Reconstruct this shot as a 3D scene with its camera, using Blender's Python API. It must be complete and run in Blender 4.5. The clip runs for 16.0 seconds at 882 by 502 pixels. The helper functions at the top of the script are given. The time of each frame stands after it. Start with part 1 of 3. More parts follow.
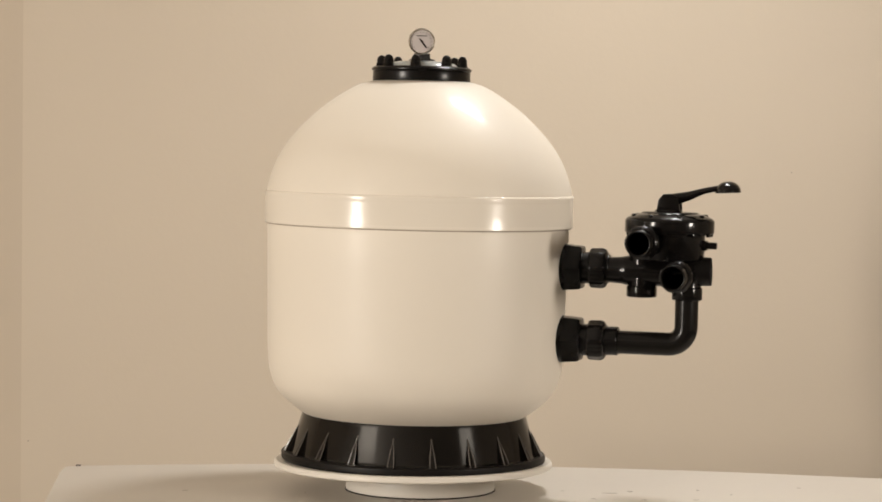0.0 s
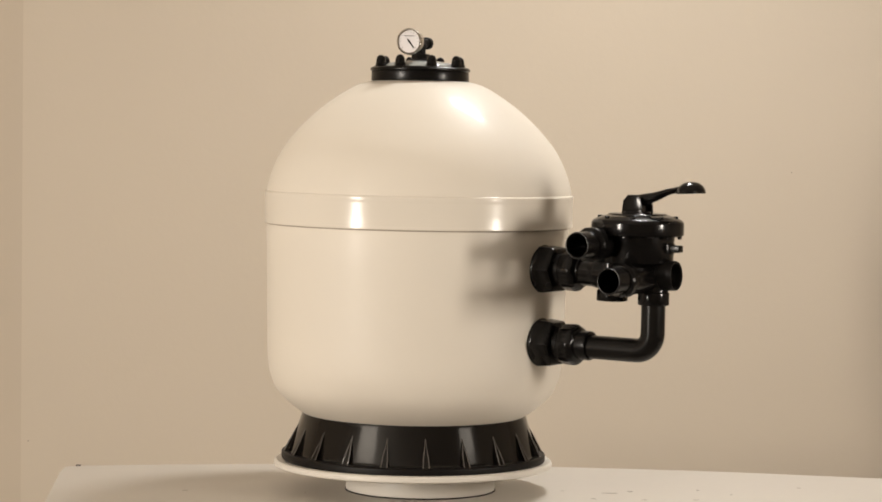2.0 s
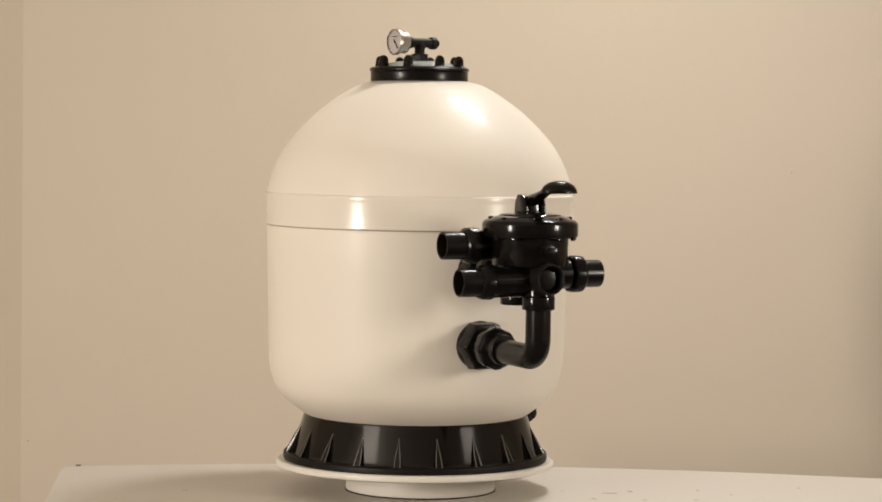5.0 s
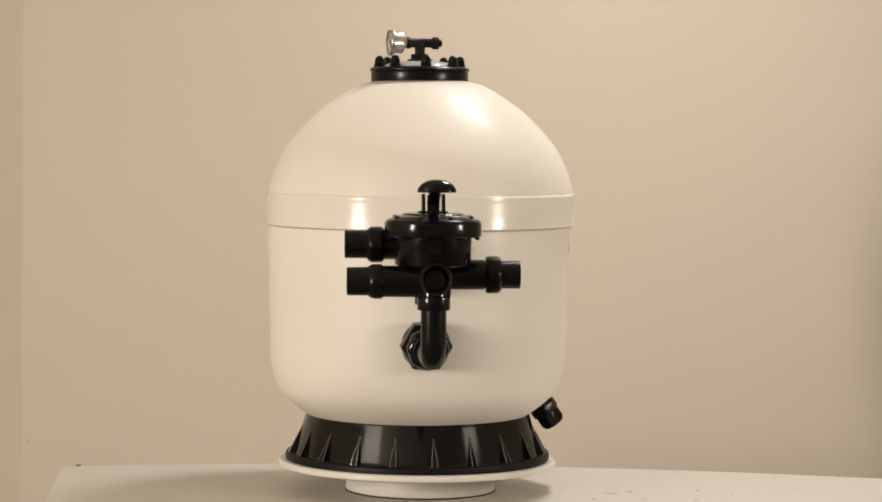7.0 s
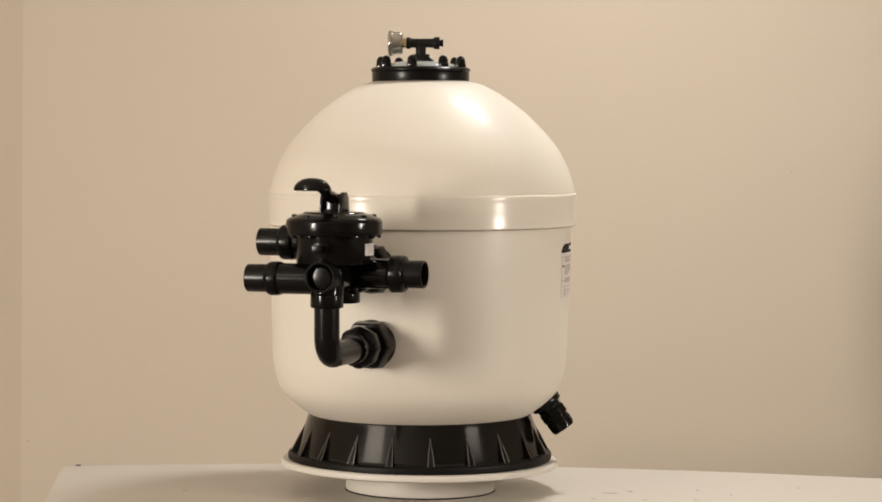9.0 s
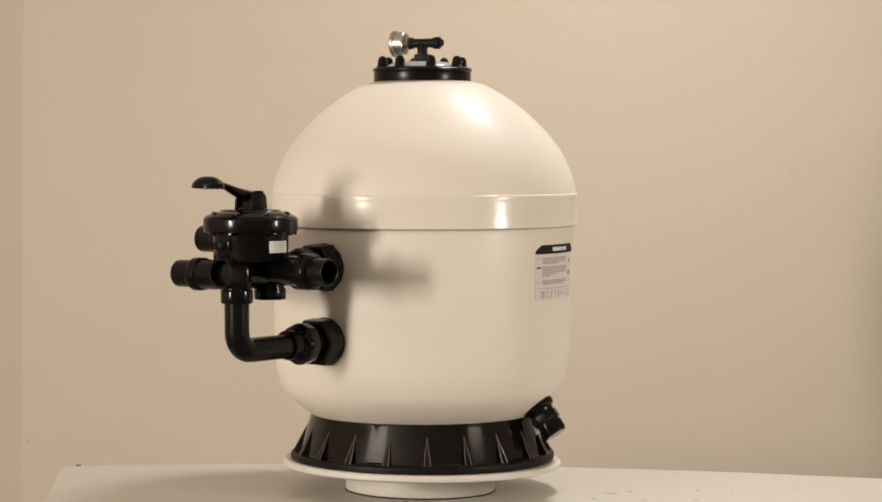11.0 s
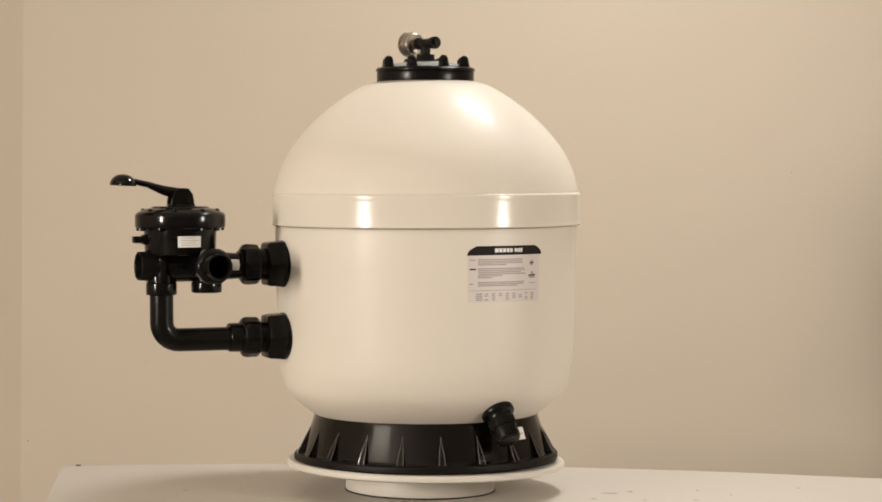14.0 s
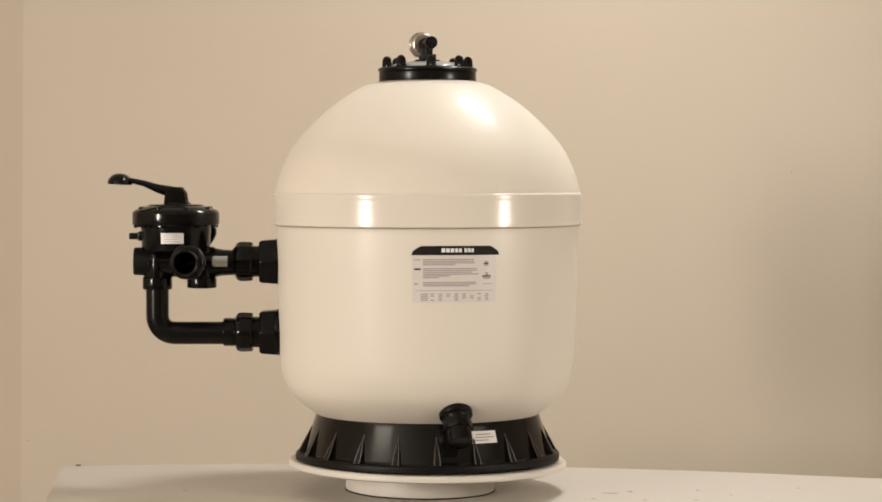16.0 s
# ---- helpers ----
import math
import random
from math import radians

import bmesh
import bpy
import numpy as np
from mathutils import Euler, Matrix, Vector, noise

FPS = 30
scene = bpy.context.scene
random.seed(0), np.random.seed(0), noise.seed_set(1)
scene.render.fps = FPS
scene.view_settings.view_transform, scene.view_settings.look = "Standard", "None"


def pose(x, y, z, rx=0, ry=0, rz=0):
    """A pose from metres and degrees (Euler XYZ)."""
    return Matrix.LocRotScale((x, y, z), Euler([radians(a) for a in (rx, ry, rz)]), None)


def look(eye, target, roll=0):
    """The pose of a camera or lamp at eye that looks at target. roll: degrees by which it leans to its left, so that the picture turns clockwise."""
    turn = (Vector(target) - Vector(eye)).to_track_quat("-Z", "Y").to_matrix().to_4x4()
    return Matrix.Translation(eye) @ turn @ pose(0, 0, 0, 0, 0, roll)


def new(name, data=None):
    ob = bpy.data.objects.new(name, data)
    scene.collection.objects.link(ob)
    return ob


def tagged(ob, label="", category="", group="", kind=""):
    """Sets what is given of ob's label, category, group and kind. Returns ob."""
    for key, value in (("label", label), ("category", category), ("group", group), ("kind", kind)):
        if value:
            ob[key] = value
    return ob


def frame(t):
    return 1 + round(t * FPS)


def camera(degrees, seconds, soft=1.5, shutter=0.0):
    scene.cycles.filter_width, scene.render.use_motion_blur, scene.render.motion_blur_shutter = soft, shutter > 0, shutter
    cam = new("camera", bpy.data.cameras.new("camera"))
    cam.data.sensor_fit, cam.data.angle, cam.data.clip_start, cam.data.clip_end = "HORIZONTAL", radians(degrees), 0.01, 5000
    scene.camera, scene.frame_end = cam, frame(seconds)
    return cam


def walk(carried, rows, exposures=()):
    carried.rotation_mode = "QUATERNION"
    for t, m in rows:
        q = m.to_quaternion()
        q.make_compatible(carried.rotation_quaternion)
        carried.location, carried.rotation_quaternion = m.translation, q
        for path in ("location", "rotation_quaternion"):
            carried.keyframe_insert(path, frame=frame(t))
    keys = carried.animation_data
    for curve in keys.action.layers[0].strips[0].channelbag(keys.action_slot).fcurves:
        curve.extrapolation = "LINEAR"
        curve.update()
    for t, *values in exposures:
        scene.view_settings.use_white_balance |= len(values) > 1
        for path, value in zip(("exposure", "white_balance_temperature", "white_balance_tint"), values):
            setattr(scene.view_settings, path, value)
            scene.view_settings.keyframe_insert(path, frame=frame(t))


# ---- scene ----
# The camera stands still; the filter turns on a round plate.
cam = camera(21.65, 16.0, 1.7)
EYE = (0.0382, -4.910, 1.449)
VIEW = Matrix.Translation(EYE) @ pose(0, 0, 0, 90 - 2.205, 0, 0) @ pose(0, 0, 0, 0, 0, 0.71)
walk(cam, [(0.0, VIEW), (16.0, VIEW)], [(0.0, 0.0), (16.0, 0.0)])

TABLE_Z, PLATE_Z = 0.750, 0.816


def turn(t):
    """The turntable's angle in degrees."""
    return 76.31 - 10.404 * t


# ---- light ----
world = bpy.data.worlds.new("room_dark")
scene.world = world
world.use_nodes = True
world.node_tree.nodes["Background"].inputs[0].default_value = (1.0, 0.90, 0.78, 1)
world.node_tree.nodes["Background"].inputs[1].default_value = 0.06


def area(name, eye, target, w, h, watts, colour, roll=0):
    data = bpy.data.lights.new(name, "AREA")
    data.shape, data.size, data.size_y, data.energy, data.color = "RECTANGLE", w, h, watts, colour
    lamp = new(name, data)
    lamp.matrix_world = look(eye, target, roll)
    return lamp


area("studio_lamp_west", (-3.86, -3.91, 1.60), (0, 0, 1.34), 0.32, 1.20, 188, (1.0, 0.905, 0.80))
area("studio_lamp_east", (1.82, -1.28, 1.46), (0, 0, 1.30), 0.17, 0.36, 18.5, (1.0, 0.905, 0.80))
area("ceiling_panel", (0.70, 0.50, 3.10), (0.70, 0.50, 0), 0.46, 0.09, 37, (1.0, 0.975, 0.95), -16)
area("ceiling_strip_west", (-3.42, -3.32, 3.12), (-3.42, -3.32, 0), 1.50, 0.75, 17, (1.0, 0.89, 0.75), -29)
area("ceiling_strip_east", (4.15, -2.92, 3.12), (4.15, -2.92, 0), 1.25, 0.75, 13, (1.0, 0.89, 0.75), 31)


# ---- materials ----
def material(name, colour, rough=0.5, metal=0.0, vary=0.06, scale=6.0, bump=0.0, bump_scale=60.0, coat=0.0, coat_rough=0.06, rough_vary=0.05, fine=True, transmission=0.0, spec=0.5):
    """A surface with two scales of colour variation, uneven gloss and fine relief."""
    m = bpy.data.materials.new(name)
    m.use_nodes = True
    nt = m.node_tree
    b = nt.nodes["Principled BSDF"]
    b.inputs["Metallic"].default_value = metal
    b.inputs["Specular IOR Level"].default_value = spec
    b.inputs["Coat Weight"].default_value = coat
    b.inputs["Coat Roughness"].default_value = coat_rough
    b.inputs["Transmission Weight"].default_value = transmission
    co = nt.nodes.new("ShaderNodeTexCoord")
    n1, n2 = nt.nodes.new("ShaderNodeTexNoise"), nt.nodes.new("ShaderNodeTexNoise")
    for n, sc in ((n1, scale), (n2, scale * 14)):
        nt.links.new(co.outputs["Object"], n.inputs["Vector"])
        n.inputs["Scale"].default_value, n.inputs["Detail"].default_value = sc, 5
    mix = nt.nodes.new("ShaderNodeMath")
    mix.operation = "MULTIPLY_ADD"
    nt.links.new(n2.outputs["Fac"], mix.inputs[0])
    mix.inputs[1].default_value = 0.35 if fine else 0.0
    nt.links.new(n1.outputs["Fac"], mix.inputs[2])
    ramp = nt.nodes.new("ShaderNodeMapRange")
    ramp.inputs["From Min"].default_value, ramp.inputs["From Max"].default_value = 0.1, 1.25
    ramp.inputs["To Min"].default_value, ramp.inputs["To Max"].default_value = 1 - vary, 1 + vary
    nt.links.new(mix.outputs[0], ramp.inputs["Value"])
    tint = nt.nodes.new("ShaderNodeVectorMath")
    tint.operation = "SCALE"
    tint.inputs[0].default_value = colour
    nt.links.new(ramp.outputs[0], tint.inputs["Scale"])
    nt.links.new(tint.outputs[0], b.inputs["Base Color"])
    rr = nt.nodes.new("ShaderNodeMapRange")
    rr.inputs["From Min"].default_value, rr.inputs["From Max"].default_value = 0.0, 1.0
    rr.inputs["To Min"].default_value, rr.inputs["To Max"].default_value = max(0.02, rough - rough_vary), rough + rough_vary
    nt.links.new(n1.outputs["Fac"], rr.inputs["Value"])
    nt.links.new(rr.outputs[0], b.inputs["Roughness"])
    if bump:
        n3, bp = nt.nodes.new("ShaderNodeTexNoise"), nt.nodes.new("ShaderNodeBump")
        nt.links.new(co.outputs["Object"], n3.inputs["Vector"])
        n3.inputs["Scale"].default_value, n3.inputs["Detail"].default_value = bump_scale, 3
        bp.inputs["Strength"].default_value, bp.inputs["Distance"].default_value = bump, 0.004
        nt.links.new(n3.outputs["Fac"], bp.inputs["Height"])
        nt.links.new(bp.outputs[0], b.inputs["Normal"])
    return m


GEL = material("ivory_gelcoat", (0.735, 0.680, 0.592), 0.42, vary=0.012, scale=3, rough_vary=0.02, coat=0.24, coat_rough=0.14, spec=0.20)
GEL_LOW = material("ivory_gelcoat_satin", (0.735, 0.680, 0.592), 0.55, vary=0.015, scale=3, bump=0.03, bump_scale=12, rough_vary=0.04, coat=0.14, coat_rough=0.30)
GEL_BAND = material("ivory_gelcoat_polished", (0.735, 0.680, 0.592), 0.19, spec=0.42, vary=0.01, scale=4, bump=0.01, bump_scale=8, rough_vary=0.02)
SEAM = material("seam_shadow_line", (0.37, 0.31, 0.25), 0.6, vary=0.2, scale=30)
BLACK = material("black_moulded_plastic", (0.0045, 0.004, 0.0037), 0.26, vary=0.25, scale=18, bump=0.04, bump_scale=120, spec=0.20)
BLACK_MATT = material("black_matt_plastic", (0.006, 0.005, 0.0045), 0.46, vary=0.25, scale=18, bump=0.05, bump_scale=120, spec=0.17)
BLACK_GLOSS = material("black_glossy_plastic", (0.004, 0.0035, 0.0033), 0.16, vary=0.25, scale=18, bump=0.02, bump_scale=90, spec=0.24)
BLACK_PIPE = material("black_pipe_plastic", (0.0055, 0.0048, 0.0042), 0.25, vary=0.2, scale=20, bump=0.03, bump_scale=140, spec=0.20)
BLACK_BASE = material("black_base_plastic", (0.0045, 0.0037, 0.0031), 0.11, vary=0.3, scale=14, bump=0.010, bump_scale=50, rough_vary=0.03, spec=0.36)
WALLP = material("beige_painted_plaster", (0.605, 0.527, 0.424), 0.85, vary=0.05, scale=1.1, bump=0.12, bump_scale=45, fine=False)
WALLP2 = material("beige_side_plaster", (0.555, 0.476, 0.376), 0.85, vary=0.06, scale=1.4, bump=0.12, bump_scale=45, fine=False)
DARKW = material("grey_paint", (0.58, 0.52, 0.445), 0.85, vary=0.05, scale=1.2)
SIDEW = material("light_side_paint", (0.68, 0.60, 0.50), 0.85, vary=0.05, scale=1.2)
TABLEM = material("white_scuffed_board", (0.570, 0.530, 0.472), 0.45, vary=0.06, scale=5, bump=0.05, bump_scale=30)
SCUFF = material("grey_scuff_mark", (0.34, 0.31, 0.27), 0.6, vary=0.3, scale=60)
SCUFF_DARK = material("dark_chip_mark", (0.10, 0.085, 0.07), 0.7, vary=0.3, scale=60)
TABLE_EDGE = material("worn_board_edge", (0.60, 0.55, 0.48), 0.6, vary=0.15, scale=20)
WHITE = material("white_turntable_plastic", (0.66, 0.625, 0.565), 0.40, vary=0.03, scale=8)
STEEL = material("polished_steel", (0.56, 0.52, 0.46), 0.27, metal=1.0, vary=0.08, scale=20)
BRASS = material("brass", (0.62, 0.45, 0.22), 0.28, metal=1.0, vary=0.12, scale=30)
DIAL = material("white_dial_card", (0.46, 0.42, 0.405), 0.35, vary=0.03, scale=40)
INK = material("dark_print_ink", (0.018, 0.014, 0.013), 0.6, vary=0.2, scale=60, spec=0.12)
GREY_INK = material("grey_print_ink", (0.35, 0.315, 0.30), 0.5, vary=0.25, scale=90)
PAPER = material("pale_label_film", (0.67, 0.615, 0.583), 0.38, vary=0.03, scale=30)
STICKER = material("white_sticker_paper", (0.80, 0.78, 0.75), 0.45, vary=0.03, scale=40)
CLEAR = material("clear_lid_plastic", (0.48, 0.50, 0.48), 0.14, vary=0.04, scale=20, transmission=0.25)
SIGHT = material("sight_glass_plastic", (0.78, 0.78, 0.76), 0.08, vary=0.05, transmission=0.25)
FLOORM = material("grey_concrete_floor", (0.13, 0.115, 0.10), 0.7, vary=0.12, scale=2, bump=0.1)
CEILM = material("white_ceiling_paint", (0.82, 0.78, 0.72), 0.9, vary=0.03, scale=1)


# ---- mesh helpers ----
def mesh_object(name, bm, mat, parent=None, sharp=35, m=None):
    me = bpy.data.meshes.new(name)
    bmesh.ops.recalc_face_normals(bm, faces=bm.faces)
    if m is not None:
        bm.transform(m)
    for f in bm.faces:
        f.smooth = True
    bm.to_mesh(me)
    bm.free()
    me.set_sharp_from_angle(angle=radians(sharp))
    me.materials.append(mat)
    ob = new(name, me)
    if parent is not None:
        ob.parent = parent
    return ob


def part(name, bm, mat, parent, label="", sharp=35, m=None):
    ob = mesh_object(name, bm, mat, parent, sharp, m)
    return tagged(ob, label) if label else ob


def lathe(profile, segs=48, closed=False):
    """A body of revolution about z from (radius, height) points; a radius of 0 closes the end."""
    bm = bmesh.new()
    rings = []
    for r, z in profile:
        if r < 1e-6:
            rings.append([bm.verts.new((0, 0, z))])
        else:
            rings.append([bm.verts.new((r * math.cos(2 * math.pi * k / segs), r * math.sin(2 * math.pi * k / segs), z)) for k in range(segs)])
    pairs = list(zip(rings, rings[1:])) + ([(rings[-1], rings[0])] if closed else [])
    for a, b in pairs:
        for k in range(segs):
            j = (k + 1) % segs
            if len(a) == 1 and len(b) == 1:
                continue
            if len(a) == 1:
                bm.faces.new((a[0], b[j], b[k]))
            elif len(b) == 1:
                bm.faces.new((a[k], a[j], b[0]))
            else:
                bm.faces.new((a[k], a[j], b[j], b[k]))
    return bm


def scalloped(profile, teeth, depth, segs=96):
    """A lathe body whose wide part carries grip ribs."""
    bm = lathe(profile, segs)
    top = max(r for r, z in profile)
    for v in bm.verts:
        r = math.hypot(v.co.x, v.co.y)
        if r > top - 0.004:
            a = math.atan2(v.co.y, v.co.x) * teeth
            k = 1 + depth / r * max(-1.0, min(1.0, 2.2 * math.cos(a)))
            v.co.x, v.co.y = v.co.x * k, v.co.y * k
    return bm


def rounded(points, r=0.002, steps=2):
    """The points with each inner corner rounded."""
    out = [points[0]]
    for p, c, n in zip(points, points[1:], points[2:]):
        p, c, n = Vector(p), Vector(c), Vector(n)
        d = min(r, 0.45 * (p - c).length, 0.45 * (n - c).length)
        a, b = c + (p - c).normalized() * d, c + (n - c).normalized() * d
        for k in range(steps + 1):
            u = k / steps
            q = a * (1 - u) ** 2 + c * 2 * u * (1 - u) + b * u * u
            out.append((q.x, q.y))
    return out + [points[-1]]


def along(p, d):
    """The pose that carries z to the direction d at the point p."""
    return Matrix.Translation(p) @ Vector(d).to_track_quat("Z", "Y").to_matrix().to_4x4()


def prism(n, radii, heights, flat_turn=0.0, bevel=0.002):
    """An n-sided nut between two heights, bevelled."""
    bm = bmesh.new()
    rings = [[bm.verts.new((r * math.cos(2 * math.pi * k / n + flat_turn), r * math.sin(2 * math.pi * k / n + flat_turn), z)) for k in range(n)] for r, z in zip(radii, heights)]
    for a, b in zip(rings, rings[1:]):
        for k in range(n):
            bm.faces.new((a[k], a[(k + 1) % n], b[(k + 1) % n], b[k]))
    bm.faces.new(rings[0][::-1])
    bm.faces.new(rings[-1])
    bmesh.ops.bevel(bm, geom=bm.edges[:], offset=bevel, segments=2, profile=0.6, affect="EDGES", clamp_overlap=True)
    return bm


def box(x, y, z, bevel=0.002, segs=2):
    """A bevelled box about its centre."""
    bm = bmesh.new()
    bmesh.ops.create_cube(bm, size=1.0, matrix=Matrix.Diagonal((x, y, z, 1)))
    if bevel:
        bmesh.ops.bevel(bm, geom=bm.edges[:], offset=bevel, segments=segs, profile=0.6, affect="EDGES", clamp_overlap=True)
    return bm


def sweep(path, sections, closed_ends=True):
    """A skin over ring sections: path of centres, sections of (list of 2D offsets in the normal frame)."""
    bm = bmesh.new()
    rings = []
    n = len(path)
    for i, p in enumerate(path):
        p = Vector(p)
        a, b = Vector(path[max(0, i - 1)]), Vector(path[min(n - 1, i + 1)])
        t = (b - a).normalized()
        side = Vector((1, 0, 0))
        up = t.cross(side).normalized()
        rings.append([bm.verts.new(p + side * u + up * v) for u, v in sections[i]])
    k = len(rings[0])
    for a, b in zip(rings, rings[1:]):
        for j in range(k):
            bm.faces.new((a[j], a[(j + 1) % k], b[(j + 1) % k], b[j]))
    if closed_ends:
        bm.faces.new(rings[0][::-1])
        bm.faces.new(rings[-1])
    return bm


def extrude(outline, half, bevel):
    """A block with the outline (radius, height), as wide as twice half, with rounded edges."""
    bm = bmesh.new()
    a = [bm.verts.new((-half, -r, z)) for r, z in outline]
    b = [bm.verts.new((half, -r, z)) for r, z in outline]
    n = len(outline)
    for k in range(n):
        bm.faces.new((a[k], a[(k + 1) % n], b[(k + 1) % n], b[k]))
    bm.faces.new(a)
    bm.faces.new(b[::-1])
    bmesh.ops.bevel(bm, geom=bm.edges[:], offset=bevel, segments=3, profile=0.5, affect="EDGES", clamp_overlap=True)
    return bm


def circle(r, k=20, sx=1.0, sy=1.0):
    return [(r * sx * math.cos(2 * math.pi * j / k), r * sy * math.sin(2 * math.pi * j / k)) for j in range(k)]


def merge(*bms):
    """Several pieces in one mesh."""
    out = bmesh.new()
    for b, m in bms:
        me = bpy.data.meshes.new("piece")
        b.transform(m)
        b.to_mesh(me)
        b.free()
        out.from_mesh(me)
        bpy.data.meshes.remove(me)
    return out


def curved_patch(r0, r1, z0, z1, a0, a1, bulge=0.0006, na=16, nz=2, trim=None):
    """A thin sheet on a cone or cylinder between angles measured from the valve side."""
    bm = bmesh.new()
    grid = []
    for i in range(nz + 1):
        v = i / nz
        r, z = r0 + (r1 - r0) * v, z0 + (z1 - z0) * v
        lo, hi = (a0, a1) if trim is None else (a0 + trim(v), a1 - trim(v))
        row = []
        for j in range(na + 1):
            a = radians(lo + (hi - lo) * j / na)
            row.append([bm.verts.new(((r + e) * math.sin(a), -(r + e) * math.cos(a), z)) for e in (bulge, -0.001)])
        grid.append(row)
    for i in range(nz):
        for j in range(na):
            for e, flip in ((0, False), (1, True)):
                f = [grid[i][j][e], grid[i][j + 1][e], grid[i + 1][j + 1][e], grid[i + 1][j][e]]
                bm.faces.new(f[::-1] if flip else f)
    rim = [(0, j) for j in range(na + 1)] + [(i, na) for i in range(1, nz + 1)] + [(nz, j) for j in range(na - 1, -1, -1)] + [(i, 0) for i in range(nz - 1, 0, -1)]
    for (i, j), (k, l) in zip(rim, rim[1:] + rim[:1]):
        bm.faces.new((grid[i][j][0], grid[k][l][0], grid[k][l][1], grid[i][j][1]))
    return bm


# ---- setting ----
def slab(name, size, centre, mat, label, category):
    ob = mesh_object(name, box(*size, bevel=0.0), mat)
    ob.location = centre
    return tagged(ob, label, category, kind="structure")


WALL_Y = 2.0
slab("wall_north", (10.52, 0.12, 3.15), (0.0, WALL_Y + 0.068, 1.575), WALLP2, "plain beige painted wall behind the table", "wall")
panel = mesh_object("backdrop", box(2.750, 0.0007, 2.74, 0.0), WALLP)
panel.location = (0.1555, WALL_Y + 0.0076, 1.372)
tagged(panel, "smooth beige backdrop sheet hung on the wall", "backdrop", kind="structure")
slab("wall_west", (0.12, 8.75, 3.15), (-5.2, -2.20, 1.575), SIDEW, "plain light beige painted side wall", "wall")
slab("wall_east", (0.12, 8.75, 3.15), (5.2, -2.20, 1.575), SIDEW, "plain light beige painted side wall", "wall")
slab("wall_south", (10.52, 0.12, 3.15), (0.0, -6.6, 1.575), DARKW, "plain grey painted wall", "wall")
slab("floor", (10.8, 9.2, 0.10), (0.0, -2.2, -0.05), FLOORM, "grey concrete floor", "floor")
slab("ceiling", (10.8, 9.2, 0.10), (0.0, -2.2, 3.20), CEILM, "plain white ceiling", "ceiling")


# ---- table ----
def table():
    t = tagged(new("table"), "white scuffed board table carrying the turntable", "table")
    top = bmesh.new()
    back = [(1.45, 0.150), (1.20, 0.222), (0.954, 0.276), (0.831, 0.305), (0.708, 0.335), (0.581, 0.356), (0.453, 0.371), (0.312, 0.385), (0.12, 0.398), (-0.12, 0.396), (-0.349, 0.377), (-0.579, 0.347), (-0.767, 0.314), (-0.800, 0.300)]
    outline = [(-0.745, -0.42), (1.45, -0.42)] + back + [(-0.809, 0.280), (-0.803, 0.195), (-0.791, 0.074)]
    lower = [top.verts.new((x, y, -0.034)) for x, y in outline]
    upper = [top.verts.new((x, y, 0.0)) for x, y in outline]
    n = len(outline)
    for k in range(n):
        top.faces.new((lower[k], lower[(k + 1) % n], upper[(k + 1) % n], upper[k]))
    top.faces.new(upper)
    top.faces.new(lower[::-1])
    bmesh.ops.bevel(top, geom=[e for e in top.edges if all(v.co.z > -0.01 for v in e.verts)], offset=0.004, segments=2, affect="EDGES")
    part("tabletop", top, TABLEM, t)
    for x, y in ((-0.70, -0.36), (-0.72, 0.24), (1.39, -0.36), (1.39, 0.10)):
        part("leg", box(0.06, 0.06, 0.716, 0.004), TABLE_EDGE, t, m=Matrix.Translation((x, y, -0.034 - 0.358)))
    for x, y, w, d, a in ((0.404, -0.028, 0.036, 0.010, 0),
                       (0.449, 0.001, 0.010, 0.020, 30),
                       (0.364, -0.113, 0.014, 0.006, 5),
                       (0.597, 0.031, 0.008, 0.010, 20),
                       (0.577, -0.111, 0.014, 0.005, -5),
                       (0.470, -0.120, 0.012, 0.006, 0),
                       (0.304, -0.003, 0.010, 0.004, 10),
                       (-0.241, -0.075, 0.004, 0.010, 0),
                       (0.662, -0.030, 0.006, 0.006, 40),
                       (-0.495, -0.064, 0.012, 0.005, 15),
                       (0.823, 0.085, 0.010, 0.006, -20)):
        part("scuff", lathe([(0, 0.0006), (0.7, 0.0006), (1.0, 0.0003), (1.0, -0.001)], 10), SCUFF, t, m=Matrix.Translation((x, y, 0)) @ pose(0, 0, 0, 0, 0, a) @ Matrix.Diagonal((w / 2, d / 2, 1, 1)))
    part("edge_chip", box(0.011, 0.010, 0.003, 0.001), SCUFF_DARK, t, "small dark chip on the table edge", m=Matrix.Translation((-0.779, 0.304, 0.001)))
    t.location = (0, 0, TABLE_Z)
    return t


table()


# ---- turntable ----
def turntable():
    t = tagged(new("turntable"), "white round motor turntable standing on the table", "turntable")
    part("pedestal", lathe([(0, 0.0)] + rounded([(0.150, 0.0), (0.160, 0.002), (0.157, 0.045), (0.150, 0.0495)], 0.004) + [(0, 0.0495)], 96), WHITE, t)
    # Thin dark ring added in place of the shadow gap between pedestal and table.
    part("foot_ring", lathe([(0.150, 0.0), (0.1608, 0.0), (0.1608, 0.0028), (0.150, 0.0028)], 96, closed=True), INK, t, "dark ring that draws the shadow gap under the pedestal")
    plate = part("plate", lathe([(0, 0.050)] + rounded([(0.285, 0.050), (0.2965, 0.053), (0.2965, 0.062), (0.292, 0.0655)], 0.002) + [(0, 0.0655)], 128), WHITE, t, m=Matrix.Translation((-0.007, 0.015, 0)))
    t.location = (0, 0, TABLE_Z)
    return t, plate


TURNTABLE, PLATE = turntable()

